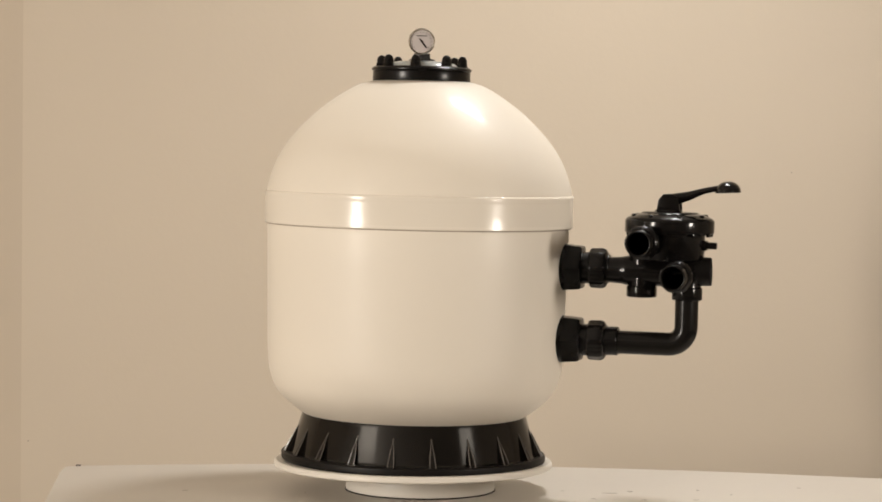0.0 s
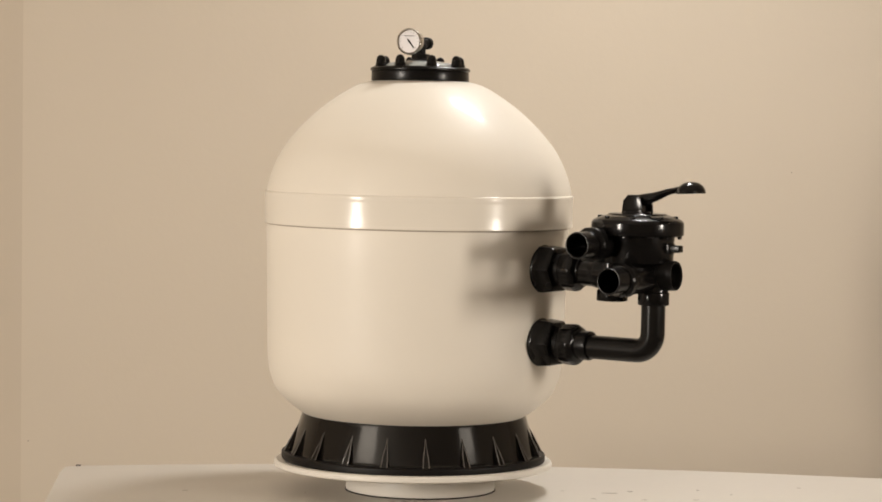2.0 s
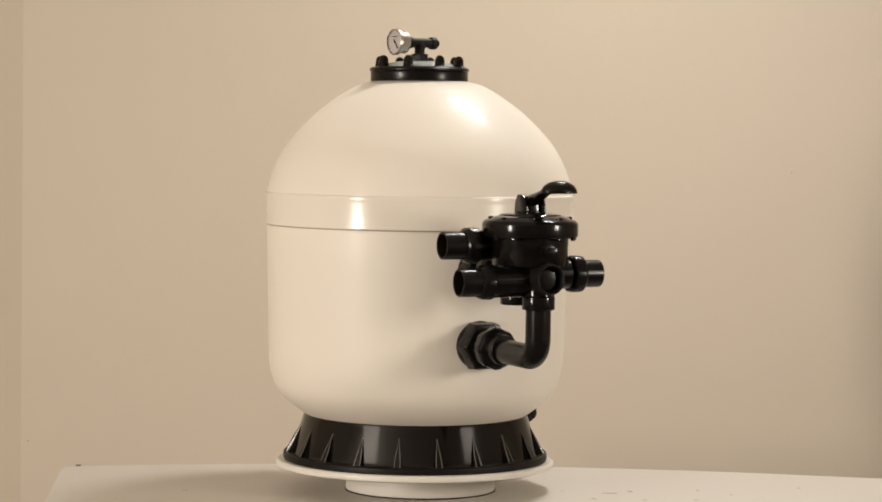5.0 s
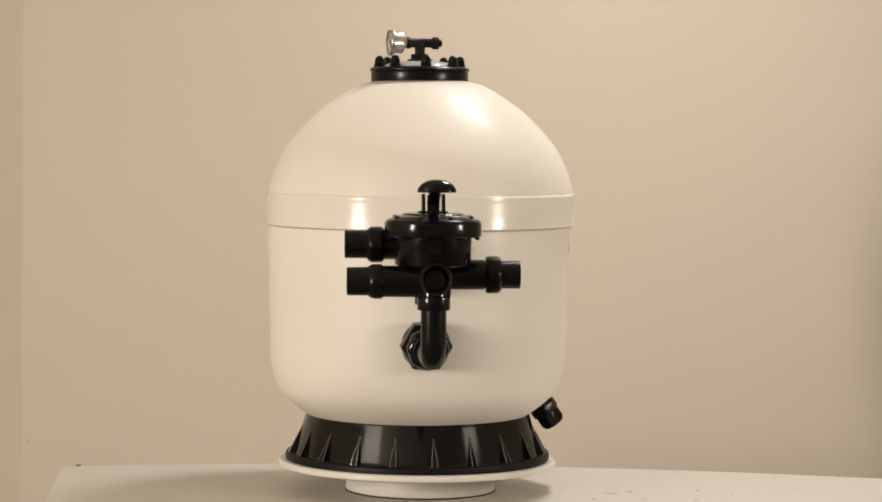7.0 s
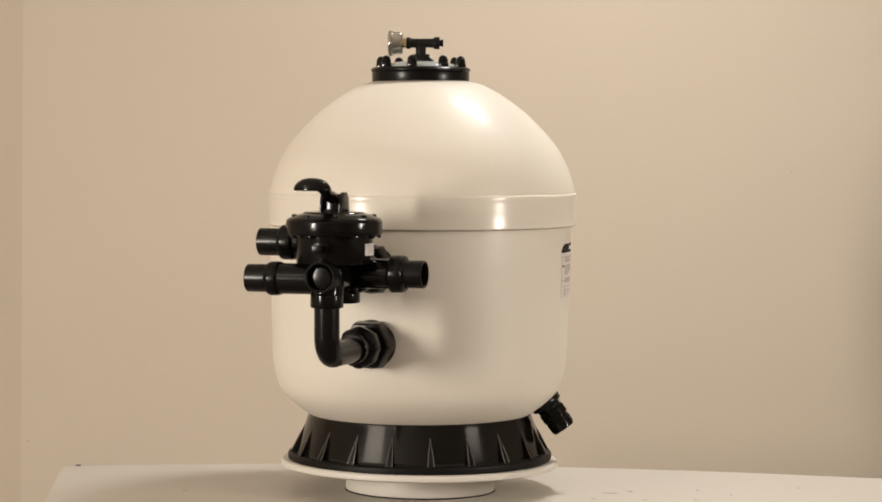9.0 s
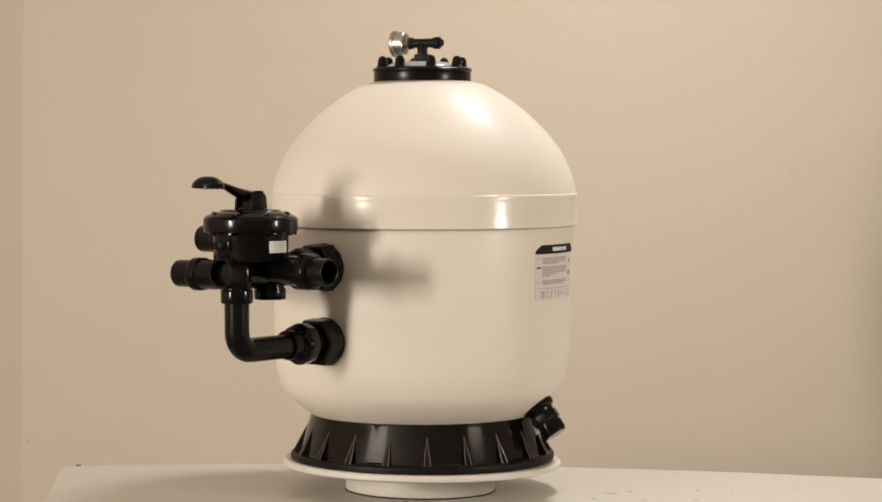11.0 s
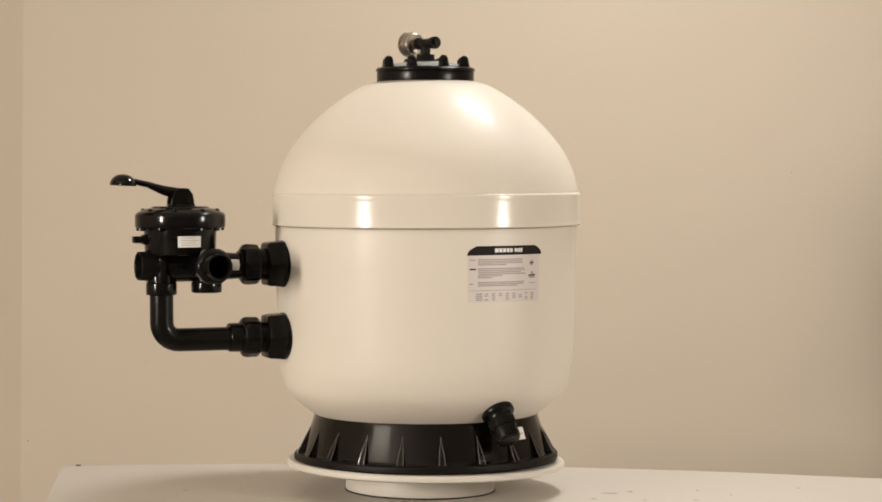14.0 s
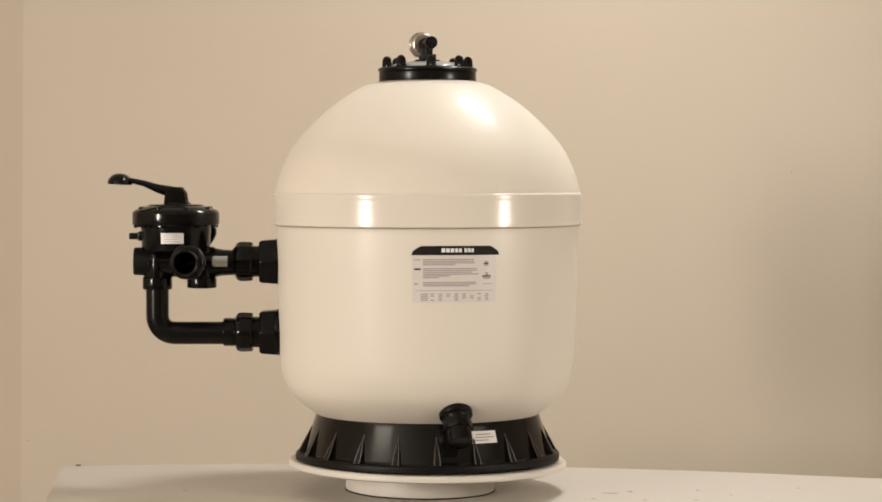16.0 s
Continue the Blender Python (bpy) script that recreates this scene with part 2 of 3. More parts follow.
# ---- sand filter ----
FILTER = tagged(new("sand_filter"), "ivory fibreglass pool filter with black valve on turntable plate", "sand filter")

# Height of the flange ring, and the shells above and below it.
DOME = [(0.080, 0.806), (0.1035, 0.8035), (0.129, 0.7965), (0.151, 0.7855), (0.173, 0.772), (0.198, 0.7545), (0.221, 0.736), (0.251, 0.707), (0.2690, 0.687), (0.2850, 0.6665), (0.2970, 0.647), (0.3068, 0.627), (0.3148, 0.606), (0.3206, 0.585), (0.3232, 0.573), (0.3240, 0.5672)]


def smooth_profile(pts, per=4):
    """A soft curve through the points."""
    out = []
    for i in range(len(pts) - 1):
        p0, p1, p2, p3 = (Vector(pts[max(0, min(len(pts) - 1, i + k))]) for k in (-1, 0, 1, 2))
        for k in range(per):
            u = k / per
            q = 0.5 * ((2 * p1) + (p2 - p0) * u + (2 * p0 - 5 * p1 + 4 * p2 - p3) * u * u + (3 * p1 - p0 - 3 * p2 + p3) * u ** 3)
            out.append((q.x, q.y))
    return out + [pts[-1]]


SHIFT = Matrix.Translation((0.0042, 0, 0))  # the upper half sits a little off the lower one
part("upper_shell", lathe(smooth_profile(DOME, 3), 128), GEL, FILTER, "smooth glossy ivory dome", sharp=60, m=SHIFT)
part("flange_band", lathe([(0.3222, 0.5685), (0.3240, 0.5682)] + rounded([(0.3262, 0.5676), (0.3280, 0.5642), (0.3272, 0.5540), (0.3268, 0.5250), (0.3270, 0.5070), (0.3279, 0.5015), (0.3268, 0.5002)], 0.0012) + [(0.3190, 0.5002)], 160), GEL_BAND, FILTER, "polished ivory joint band", sharp=60, m=SHIFT)
part("seam", lathe([(0.3150, 0.5004), (0.3235, 0.5000), (0.3235, 0.4978), (0.3150, 0.4970)], 128), SEAM, FILTER, "thin dark joint line", m=SHIFT)
LOWER = [(0.3150, 0.4985), (0.3190, 0.4980), (0.3205, 0.490), (0.3190, 0.42), (0.3172, 0.33), (0.3157, 0.255), (0.3142, 0.220), (0.3112, 0.193), (0.3035, 0.166), (0.2950, 0.149), (0.2825, 0.134), (0.2620, 0.116), (0.2380, 0.099), (0.2050, 0.080), (0.15, 0.062), (0.0, 0.050)]
part("lower_shell", lathe(LOWER[:3] + smooth_profile(LOWER[3:], 3), 128), GEL_LOW, FILTER, "satin ivory drum", sharp=60)

# Base skirt with triangular ribs.
skirt = rounded([(0.228, 0.094), (0.2330, 0.0995), (0.2375, 0.0990), (0.2400, 0.092), (0.2632, 0.0205), (0.2665, 0.0175)], 0.003, 3) + [(0.262, 0.006), (0.250, 0.012), (0.232, 0.080)]
BASE = part("base_skirt", lathe(skirt, 128, closed=True), BLACK_BASE, FILTER, "black flared plastic base", sharp=50)
part("foot_rim", lathe(rounded([(0.258, 0.0168), (0.2770, 0.0172), (0.2815, 0.0145), (0.2815, 0.003), (0.2795, 0.0), (0.262, 0.0)], 0.003, 3) + [(0.256, 0.008)], 128, closed=True), BLACK_MATT, BASE, "matt black foot rim", sharp=50)


# Paler than the base plastic: the lamps' highlight on the rib edges, as colour.
RIB_GLINT = material("painted_rib_edge_glint", (0.085, 0.076, 0.068), 0.20, vary=0.3, scale=60)


def rib():
    """A rib shaped as a pointed arch that widens downwards, with the highlight on its two edges painted in."""
    bm = bmesh.new()
    rows, edges = [], []
    for i in range(7):
        u = i / 6
        w = 0.0006 + 0.0058 * math.sin(radians(12 + 78 * u)) * (0.25 + 0.75 * u) ** 0.6 * min(1.0, 0.15 + 1.6 * u)
        z = 0.0735 - 0.0570 * u
        front, back = 0.2455 + 0.0300 * u, 0.2432 + 0.0168 * u
        rows.append([bm.verts.new((sx * e, -r, z)) for sx, e, r in ((-1, w + 0.0008, back), (-1, w, front), (1, w, front), (1, w + 0.0008, back))])
        edges.append((w, front + 0.0002, z))
    for p, q in zip(rows, rows[1:]):
        for k in range(4):
            bm.faces.new((p[k], p[(k + 1) % 4], q[(k + 1) % 4], q[k]))
    bm.faces.new(rows[0])
    bm.faces.new(rows[-1][::-1])
    for sx in (-1, 1):
        rings = []
        for i, (w, r, z) in enumerate(edges):
            e = 0.0006 + 0.0008 * min(1.0, i / 3)
            rings.append([bm.verts.new((sx * w + e * math.cos(2 * math.pi * k / 6), -r + e * math.sin(2 * math.pi * k / 6), z)) for k in range(6)])
        for u, v in zip(rings, rings[1:]):
            for k in range(6):
                bm.faces.new((u[k], u[(k + 1) % 6], v[(k + 1) % 6], v[k])).material_index = 1
    return bm


first = None
for k in range(20):
    a = 4.7 + 18 * k
    if first is None:
        first = part("rib", rib(), BLACK_BASE, BASE)
        first.data.materials.append(RIB_GLINT)
        ob = first
    else:
        ob = new("rib", first.data)
        ob.parent = BASE
    ob.rotation_euler = (0, 0, radians(a))
part("paper_tag", curved_patch(0.2502, 0.2422, 0.0575, 0.0820, 112.0, 125.0, 0.0022, 8), STICKER, BASE, "small white paper tag with faint print")
for i, (a0, a1) in enumerate(((113.5, 120.5), (113.5, 123.5), (114.0, 121.5))):
    z = 0.0630 + 0.0058 * i
    r = 0.2508 - 0.325 * (z - 0.0575) + 0.0006
    part("print_line", curved_patch(r, r - 0.0005, z, z + 0.0018, a0, a1, 0.0024, 6, 1), GREY_INK, BASE)

# Product label on the drum.
LABEL = part("product_label", curved_patch(0.3177, 0.3196, 0.352, 0.447, 83.2, 114.1, 0.0006, 24), PAPER, FILTER, "pale printed label with a black header")
part("header", curved_patch(0.3196, 0.3200, 0.447, 0.4655, 82.9, 115.2, 0.0010, 24, 5, trim=lambda v: 3.6 * v ** 2.2), INK, LABEL, "black header strip")


LABEL.rotation_euler = (0, 0, radians(1.9))
LABEL.location.z = -0.0018


def print_bar(a0, a1, z0, z1, mat, name="print_line"):
    r = 0.3172 + (z0 - 0.33) * 0.0205
    part(name, curved_patch(r, r, z0, z1, a0, a1, 0.0009 if z1 < 0.447 else 0.0016, 8, 1), mat, LABEL)


for a0, a1 in ((93.6, 95.0), (95.3, 96.6), (96.9, 98.2), (98.5, 99.6), (99.9, 101.0), (101.9, 102.9), (103.2, 104.2), (104.5, 105.4)):
    print_bar(a0, a1, 0.4525, 0.4605, STICKER, "title_bar")
rng = random.Random(4)
for top_z, ends, step in ((0.4395, (106.0, 106.0, 106.0, 99.0), 0.0035), (0.4210, (107.0, 107.0, 104.5, 107.0, 96.5, 93.0), 0.0036), (0.3935, (106.5, 106.5, 104.0), 0.0034)):
    for i, end in enumerate(ends):
        print_bar(87.0, end + rng.uniform(-0.6, 0.4), top_z - i * step - 0.0022, top_z - i * step, GREY_INK)
for a0, a1, z0, z1, mat in ((83.8, 86.0, 0.4365, 0.4385, GREY_INK), (83.8, 86.2, 0.4175, 0.4205, INK), (83.8, 85.2, 0.3880, 0.3905, GREY_INK),
                            (84.2, 112.8, 0.3755, 0.3765, GREY_INK), (109.2, 111.2, 0.4290, 0.4310, INK), (109.6, 110.9, 0.4310, 0.4350, GREY_INK), (109.4, 111.0, 0.4250, 0.4290, GREY_INK),
                            (108.6, 112.0, 0.4035, 0.4060, INK), (108.9, 111.8, 0.3990, 0.4030, GREY_INK), (109.8, 111.0, 0.4065, 0.4120, GREY_INK), (109.0, 112.6, 0.3885, 0.3898, GREY_INK)):
    print_bar(a0, a1, z0, z1, mat)
for j in range(9):
    for i in range(4):
        if j == 0 or rng.random() < 0.85:
            a = 86.2 + 2.88 * j + (0.6 if j else 0)
            print_bar(a, a + (2.6 if j == 0 else 1.3), 0.3680 - i * 0.0040, 0.3702 - i * 0.0040, GREY_INK)

# ---- lid, bolts and gauge ----
LID = part("lid_ring", lathe(rounded([(0.060, 0.803), (0.1035, 0.803), (0.1035, 0.8225), (0.1025, 0.8240), (0.1060, 0.8255), (0.1060, 0.8300), (0.1010, 0.8335), (0.0860, 0.8345), (0.0800, 0.8325)], 0.0015) + [(0.078, 0.815)], 96), BLACK, FILTER, "black bolted lid ring")
part("lid_window", lathe([(0.079, 0.829), (0.0775, 0.8350), (0.070, 0.8410), (0.052, 0.8450), (0.025, 0.8475), (0, 0.848)], 64), CLEAR, LID, "clear domed inspection lid", sharp=60)


def bolt():
    return merge((prism(6, (0.0118, 0.0118), (0.832, 0.841), 0, 0.0012), Matrix()),
                 (lathe(rounded([(0.0138, 0.832), (0.0138, 0.8345), (0.0104, 0.835), (0.0100, 0.848), (0.0078, 0.8540), (0.0040, 0.8572)], 0.001) + [(0, 0.8578)], 20), Matrix()))


first = None
for k in range(8):
    a = radians(5.7 + 45 * k)
    if first is None:
        first = part("cap_nut", bolt(), BLACK_GLOSS, LID)
        ob = first
    else:
        ob = new("cap_nut", first.data)
        ob.parent = LID
    ob.location = (0.0865 * math.sin(a), -0.0865 * math.cos(a), 0)

GA = radians(-77.0)
GDIR = Vector((math.sin(GA), -math.cos(GA), 0))
GZ = 0.8855
TEE = part("tee_fitting", merge(
    (prism(6, (0.0195, 0.0195), (0.846, 0.862), 0.2, 0.0015), Matrix()),
    (lathe([(0, 0.844), (0.029, 0.844), (0.027, 0.850), (0.0135, 0.851), (0.0108, 0.858), (0.0108, 0.872), (0.0130, 0.879), (0.0090, 0.889)], 24), Matrix()),
    (lathe([(0, -0.030)] + rounded([(0.0125, -0.030), (0.0125, -0.022), (0.0098, -0.0215), (0.0098, 0.0275), (0.0130, 0.028), (0.0130, 0.040)], 0.001) + [(0, 0.040)], 24), along((0, 0, GZ), -GDIR))), BLACK_MATT, LID, "black plastic tee fitting")
part("drain_plug", merge((lathe([(0, 0.040), (0.0060, 0.040), (0.0060, 0.043), (0.0075, 0.0435), (0.0075, 0.0475), (0, 0.048)], 16), Matrix())), BLACK_MATT, TEE, "small black bleed plug", m=along((0, 0, GZ), -GDIR))
GAUGE = part("pressure_gauge", lathe([(0, 0.0370)] + rounded([(0.010, 0.037), (0.0205, 0.038), (0.0240, 0.0405), (0.0240, 0.0595), (0.0278, 0.0605), (0.0278, 0.0665), (0.0250, 0.0685)], 0.001) + [(0.0238, 0.0665), (0.0238, 0.0640)], 48), STEEL, TEE, "round steel pressure gauge", m=along((0, 0, GZ), GDIR))
part("gauge_stem", prism(6, (0.0110, 0.0110), (0.0285, 0.0385), 0, 0.001), BRASS, GAUGE, "brass stem", m=along((0, 0, GZ), GDIR))
part("dial", lathe([(0.0238, 0.0642), (0, 0.0642)], 40), DIAL, GAUGE, "white dial", m=along((0, 0, GZ), GDIR))
face_x = Vector((0, 0, 1)).cross(GDIR).normalized()
FACE = Matrix(((face_x.x, 0, GDIR.x, GDIR.x * 0.0650), (face_x.y, 0, GDIR.y, GDIR.y * 0.0650), (0, 1, 0, GZ), (0, 0, 0, 1)))
part("needle", merge((box(0.0028, 0.024, 0.0008, 0), pose(0.003, -0.004, 0, 0, 0, 38)), (lathe([(0, 0), (0.0026, 0), (0.0026, 0.001), (0, 0.001)], 12), Matrix())), INK, GAUGE, m=FACE)
part("scale", merge(*[(box(0.0006, 0.0024, 0.0005, 0), pose(0.0200 * math.sin(radians(a)), 0.0200 * math.cos(radians(a)), 0, 0, 0, -a)) for a in range(-130, 131, 20)], (box(0.022, 0.0016, 0.0005, 0), pose(0, 0.0115, 0))), INK, GAUGE, m=FACE)

# ---- side valve and pipes ----
def at(lat, r, z):
    return Vector((lat, -r, z))


OUT, SIDE = Vector((0, -1, 0)), Vector((1, 0, 0))
VALVE = part("valve_body", merge(
    (lathe([(0, 0.4385)] + rounded([(0.052, 0.4385), (0.0725, 0.4420), (0.0745, 0.498)], 0.003) + [(0, 0.498)], 48), Matrix.Translation(at(0, 0.537, 0))),
    (lathe([(0, 0.372)] + rounded([(0.0400, 0.385), (0.0415, 0.400), (0.0415, 0.432), (0.030, 0.446)], 0.008) + [(0, 0.448)], 32), Matrix.Translation(at(0, 0.577, 0)) @ Matrix.Diagonal((0.80, 0.54, 1, 1))),
    (lathe([(0, 0)] + rounded([(0.0262, 0), (0.0280, 0.035), (0.0310, 0.045), (0.0310, 0.190), (0.020, 0.206)], 0.006) + [(0, 0.208)], 32), along(at(0, 0.405, 0.4165), OUT))), BLACK_GLOSS, FILTER, "black six-way multiport valve")
VALVE.location.z = 0.002
part("side_tube", lathe([(0.0290, 0), (0.0290, 0.11)], 32), BLACK_GLOSS, VALVE, m=along(at(0, 0.497, 0.479), -SIDE))
part("side_tube", lathe([(0.0295, 0), (0.0295, 0.10)], 32), BLACK_GLOSS, VALVE, m=along(at(0, 0.568, 0.4125), -SIDE))
part("side_tube", lathe([(0.0290, 0), (0.0290, 0.10)], 32), BLACK_GLOSS, VALVE, m=along(at(0, 0.499, 0.4215), SIDE))
FRONT = along(at(0, 0.582, 0.4185), (0.06, -1, 0.02))
part("front_socket", lathe([(0, 0.018)] + rounded([(0.0245, 0.018), (0.0250, 0.0425), (0.0270, 0.0445), (0.0285, 0.0445), (0.0295, 0.0425), (0.0300, 0.0)], 0.0010) + [(0, 0.0)], 40), BLACK_MATT, VALVE, "short open black socket", m=FRONT)
part("bottom_boss", merge((lathe([(0, 0.362)] + rounded([(0.026, 0.362), (0.0315, 0.363), (0.0315, 0.384), (0.028, 0.385), (0.028, 0.450)], 0.0015) + [(0, 0.450)], 32), Matrix.Translation(at(0, 0.482, 0)))), BLACK_GLOSS, VALVE, "short black plug socket")
part("pipe_socket", merge((lathe([(0, 0.359)] + rounded([(0.0290, 0.359), (0.0315, 0.3605), (0.0315, 0.384), (0.029, 0.386), (0.029, 0.40)], 0.001) + [(0, 0.40)], 32), Matrix.Translation(at(0, 0.577, 0)))), BLACK_GLOSS, VALVE, "black glued pipe socket")
part("lug", merge((box(0.020, 0.036, 0.014, 0.002), Matrix.Translation(at(0, 0.618, 0.473))), (box(0.028, 0.009, 0.020, 0.002), Matrix.Translation(at(0, 0.612, 0.473)))), BLACK, VALVE)

VLID = part("valve_lid", lathe([(0, 0.496)] + rounded([(0.0880, 0.496), (0.0925, 0.498), (0.0925, 0.5225), (0.0885, 0.5280), (0.0730, 0.5350), (0.0600, 0.5375), (0.0570, 0.5405), (0.0280, 0.5420)], 0.0016) + [(0, 0.5420)], 64), BLACK_GLOSS, VALVE, "glossy round valve cover", m=Matrix.Translation(at(0, 0.537, 0)))
for k in range(8):
    a = radians(22.5 + 45 * k)
    part("cover_screw", lathe([(0, 0), (0.0055, 0), (0.0055, 0.0035), (0.0045, 0.0045), (0.0022, 0.0045), (0.0022, 0.0025), (0, 0.0025)], 14), BLACK, VLID, m=Matrix.Translation(at(0.0755 * math.sin(a), 0.537 + 0.0755 * math.cos(a), 0.5315)))
for k in range(12):
    a = radians(15 + 30 * k)
    part("cover_tab", box(0.014, 0.006, 0.007, 0.0015), BLACK_GLOSS, VLID, m=Matrix.Translation(at(0.0865 * math.sin(a), 0.537 + 0.0865 * math.cos(a), 0.4945)) @ pose(0, 0, 0, 0, 0, math.degrees(a)))

# Lever: two cheeks on the cover, an arm and a mushroom grip.
LEVER = part("lever_handle", merge(
    (lathe([(0, 0.540), (0.030, 0.540), (0.028, 0.545), (0, 0.546)], 32), Matrix.Translation(at(0, 0.534, 0))),
    *[(extrude([(0.5115, 0.541), (0.5600, 0.541), (0.5590, 0.556), (0.5530, 0.573), (0.5450, 0.5780), (0.5250, 0.5775), (0.5150, 0.566)], 0.0032, 0.0012), Matrix.Translation((x, 0, 0))) for x in (-0.0190, 0.0190)],
    (extrude([(0.520, 0.541), (0.553, 0.541), (0.551, 0.562), (0.545, 0.575), (0.530, 0.575), (0.522, 0.564)], 0.0115, 0.0016), Matrix()),
    (sweep([at(0, 0.530, 0.561), at(0, 0.538, 0.566), at(0, 0.550, 0.568), at(0, 0.575, 0.5745), at(0, 0.605, 0.5855), at(0, 0.635, 0.592), at(0, 0.655, 0.594)],
           [circle(1, 16, 0.0105, 0.010), circle(1, 16, 0.0118, 0.0115), circle(1, 16, 0.0120, 0.0120), circle(1, 16, 0.0120, 0.0095), circle(1, 16, 0.0125, 0.0065), circle(1, 16, 0.016, 0.006), circle(1, 16, 0.018, 0.006)]), Matrix())), BLACK_GLOSS, VALVE, "glossy black lever")
grip = lathe([(0, 0.003)] + rounded([(0.90, 0.0), (0.985, -0.08), (1.0, 0.0), (0.95, 0.32), (0.80, 0.62), (0.55, 0.86), (0.28, 0.97)], 0.05) + [(0, 1.0)], 40)
part("grip", grip, BLACK_GLOSS, LEVER, "rounded mushroom grip", sharp=60, m=Matrix.Translation(at(0, 0.656, 0.5845)) @ pose(0, 0, 0, -3) @ Matrix.Diagonal((0.0365, 0.0265, 0.0225, 1)))


def port(lat_end, r, z, ring0, ring1, ring_r, pipe_r, side):
    """An open pipe end with a coupling nut."""
    d = SIDE * side
    m = along(at(0, r, z), d)
    end, a, b = abs(lat_end), abs(ring0), abs(ring1)
    lo, hi = min(a, b), max(a, b)
    p = part("port", lathe(rounded([(pipe_r - 0.005, 0.060), (pipe_r - 0.0045, end - 0.001), (pipe_r - 0.003, end), (pipe_r - 0.0006, end), (pipe_r, end - 0.0015), (pipe_r, 0.080)], 0.0008), 40), BLACK_PIPE, VALVE, "open black pipe stub", m=m)
    part("coupling_nut", scalloped([(pipe_r - 0.001, lo)] + rounded([(ring_r - 0.003, lo), (ring_r, lo + 0.003), (ring_r, hi - 0.008), (ring_r - 0.002, hi - 0.004), (pipe_r + 0.002, hi)], 0.002) + [(pipe_r - 0.001, hi)], 6, 0.0007, 72), BLACK, p, m=m)


port(-0.167, 0.497, 0.479, -0.093, -0.124, 0.0350, 0.0268, -1)
port(-0.164, 0.568, 0.4125, -0.096, -0.123, 0.0332, 0.0268, -1)
port(0.170, 0.499, 0.4215, 0.104, 0.134, 0.0365, 0.0268, 1)
part("sticker", curved_patch(0.0748, 0.0748, 0.4585, 0.4810, 72, 109, 0.0008, 10), STICKER, VALVE, "white printed sticker", m=Matrix.Translation(at(0, 0.537, 0)))
for i in range(4):
    part("print_line", curved_patch(0.0750, 0.0750, 0.4625 + 0.0048 * i, 0.4636 + 0.0048 * i, 77, 104 - 5 * (i % 2), 0.0013, 8, 1), GREY_INK, VALVE.children[-1] if VALVE.children[-1].name.startswith("sticker") else VALVE, m=Matrix.Translation(at(0, 0.537, 0)))
part("sight_glass", lathe([(0, 0)] + rounded([(0.0115, 0), (0.0115, 0.030), (0.009, 0.032)], 0.001) + [(0, 0.032)], 20), SIGHT, VALVE, "small clear sight glass", m=along(at(0.034, 0.424, 0.420), OUT))


def tank_union(z, pipe_start):
    """Gasket, hexagon nut, neck and coupling ring where a pipe leaves the drum."""
    m = along(at(0, 0.300, z), OUT)
    u = part("tank_union", merge(
        (lathe([(0, 0.0)] + rounded([(0.0495, 0.004), (0.0495, 0.020), (0.047, 0.026)], 0.002) + [(0, 0.030)], 40), Matrix()),
        (lathe([(0.0, 0.02), (0.033, 0.05), (0.033, 0.085), (0, 0.085)], 32), Matrix())), BLACK, FILTER, "black threaded tank union", m=m)
    part("hexagon_nut", prism(6, (0.0545, 0.0518, 0.0485), (0.021, 0.053, 0.0580), radians(0), 0.004), BLACK, u, m=m)
    part("coupling_ring", scalloped([(0, 0.073)] + rounded([(0.0385, 0.073), (0.0405, 0.076), (0.0415, 0.098), (0.0390, 0.106), (0.0310, 0.111)], 0.002) + [(0, 0.111)], 8, 0.0008), BLACK_GLOSS, u, m=m)
    part("collar", lathe([(0, 0.110)] + rounded([(0.0300, 0.110), (0.0300, pipe_start - 0.300), (0.0285, pipe_start - 0.2985)], 0.001) + [(0, pipe_start - 0.2985)], 32), BLACK, u, m=m)


tank_union(0.421, 0.413)
tank_union(0.270, 0.434)

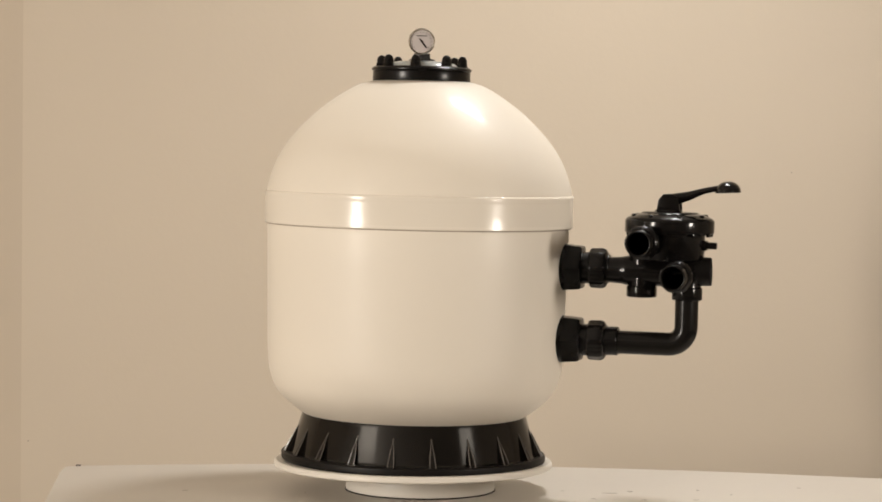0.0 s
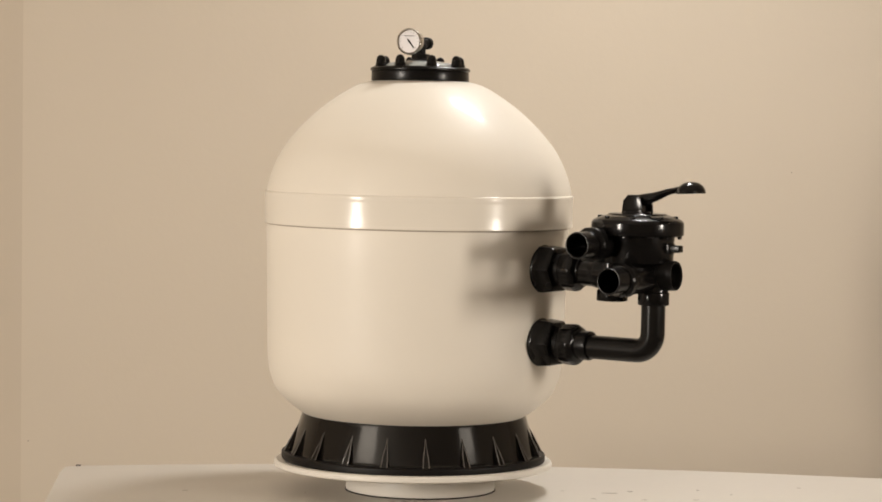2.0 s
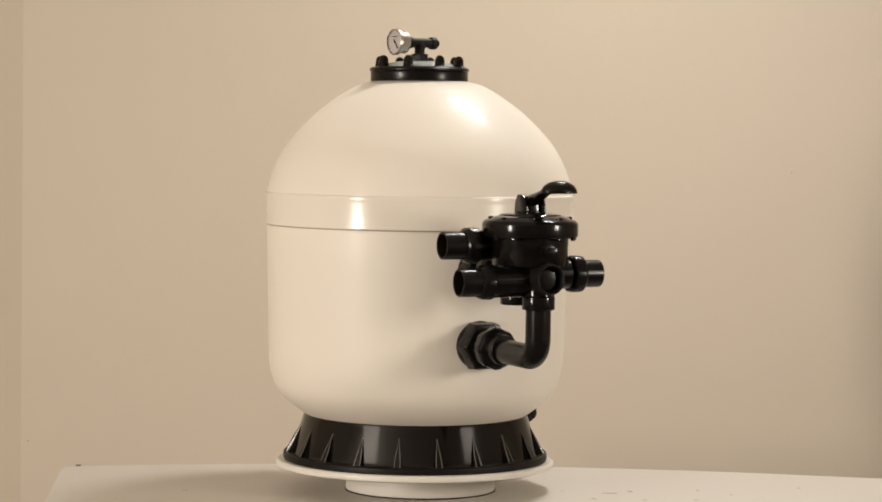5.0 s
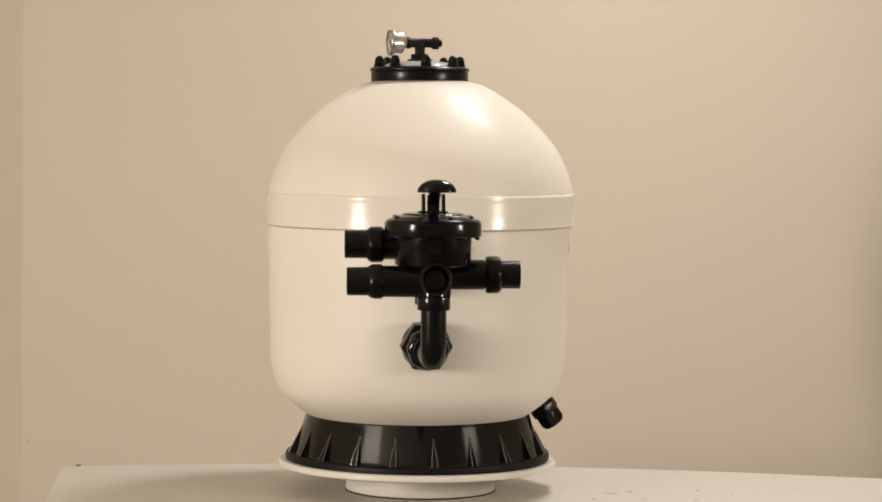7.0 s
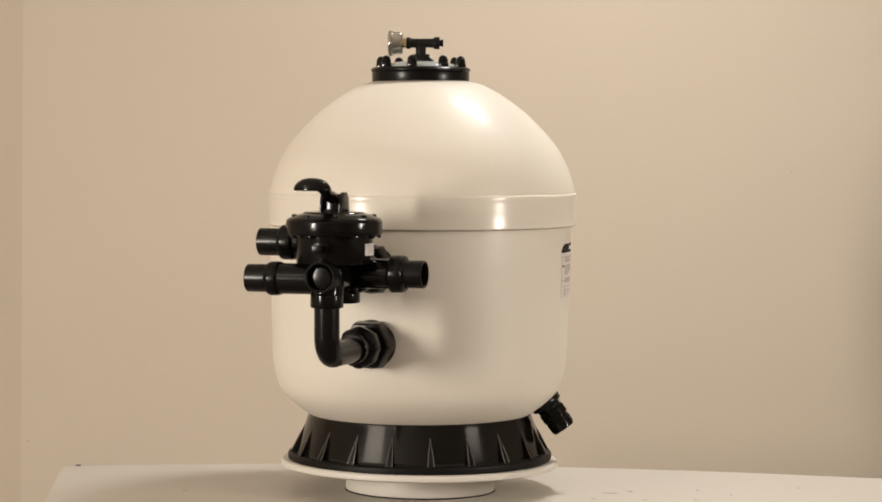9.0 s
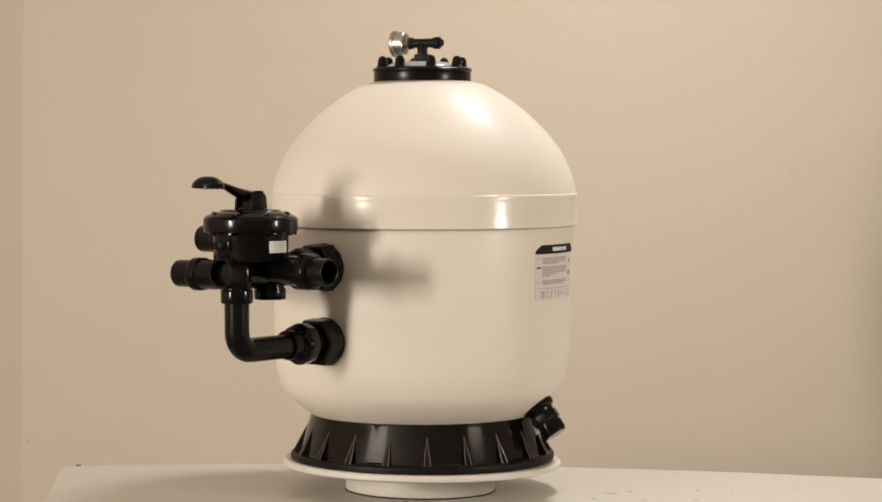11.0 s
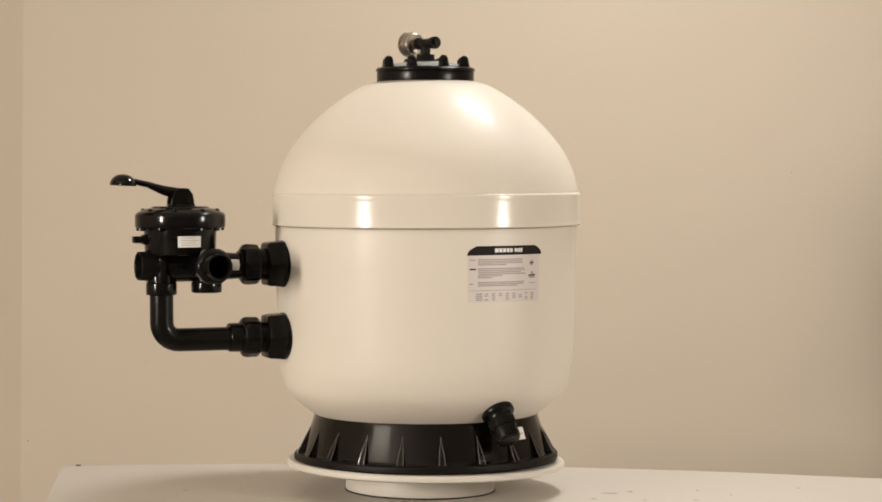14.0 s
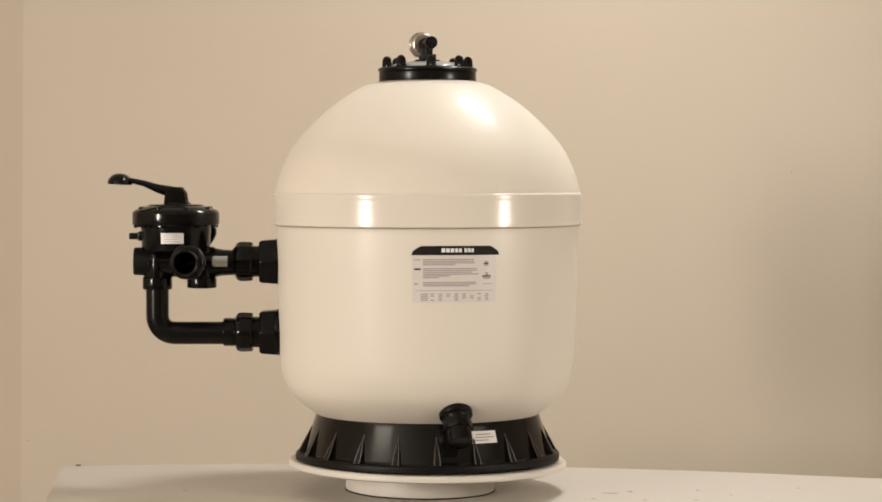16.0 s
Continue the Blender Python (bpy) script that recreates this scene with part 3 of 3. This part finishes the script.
bend, rb = [], 0.036
pz, pr = 0.268, 0.577
bend.append(at(0, 0.400, pz))
bend.append(at(0, pr - rb, pz))
for k in range(1, 9):
    a = radians(90 * k / 8)
    bend.append(at(0, pr - rb + rb * math.sin(a), pz + rb - rb * math.cos(a)))
bend.append(at(0, pr, 0.375))
part("elbow_pipe", sweep(bend, [circle(0.0242, 28)] * len(bend)), BLACK_PIPE, FILTER, "black bent return pipe", sharp=60)

# Bottom drain, square to the drum's lower curve.
DA = radians(102.8)
DDIR = Vector((math.sin(DA) * math.cos(radians(54)), -math.cos(DA) * math.cos(radians(54)), -math.sin(radians(54))))
DM = along((0.267 * math.sin(DA), -0.267 * math.cos(DA), 0.124), DDIR)
DRAIN = part("drain_outlet", lathe([(0, -0.012)] + rounded([(0.0330, -0.012), (0.0345, 0.002), (0.0340, 0.010), (0.0270, 0.013), (0.0255, 0.022)], 0.002) + [(0, 0.022)], 36), BLACK, FILTER, "black drain outlet with screw cap", m=DM)
part("drain_nut", prism(8, (0.0300, 0.0300), (0.0215, 0.042), 0.2, 0.002), BLACK, DRAIN, m=DM)
part("drain_cap", lathe([(0, 0.041)] + rounded([(0.0250, 0.041), (0.0255, 0.043), (0.0250, 0.070), (0.0230, 0.072)], 0.0015) + [(0, 0.072)], 32), BLACK_GLOSS, DRAIN, m=DM)
for k in range(12):
    part("grip_rib", box(0.003, 0.004, 0.020, 0.0008), BLACK_GLOSS, DRAIN, m=DM @ pose(0, 0, 0, 0, 0, k * 30) @ Matrix.Translation((0.0251, 0, 0.056)))


# ---- small marks on the wall and table ----
def nail(x, z):
    n = mesh_object("nail", lathe([(0, 0.0020), (0.0016, 0.0017), (0.0021, 0.0008), (0.0021, -0.004), (0, -0.004)], 14), SEAM, m=along((0, 0, 0), (0, -1, 0)))
    n.location = (x, WALL_Y, z)
    tagged(n, "small dark nail head in the beige wall", "nail", "nails in the wall")


nail(1.085, 1.431)
nail(-1.197, 0.596)


def motions():
    """The turning plate and the filter that stands on it."""
    steps = [0.5 * k for k in range(33)]
    seat = pose(-0.0065, 0.0148, 0, 0.70, -0.35, 0)
    walk(PLATE, [(t, pose(0, 0, 0, 0, 0, turn(t))) for t in steps])
    walk(FILTER, [(t, pose(0, 0, PLATE_Z, 0, 0, turn(t)) @ seat) for t in steps])


motions()
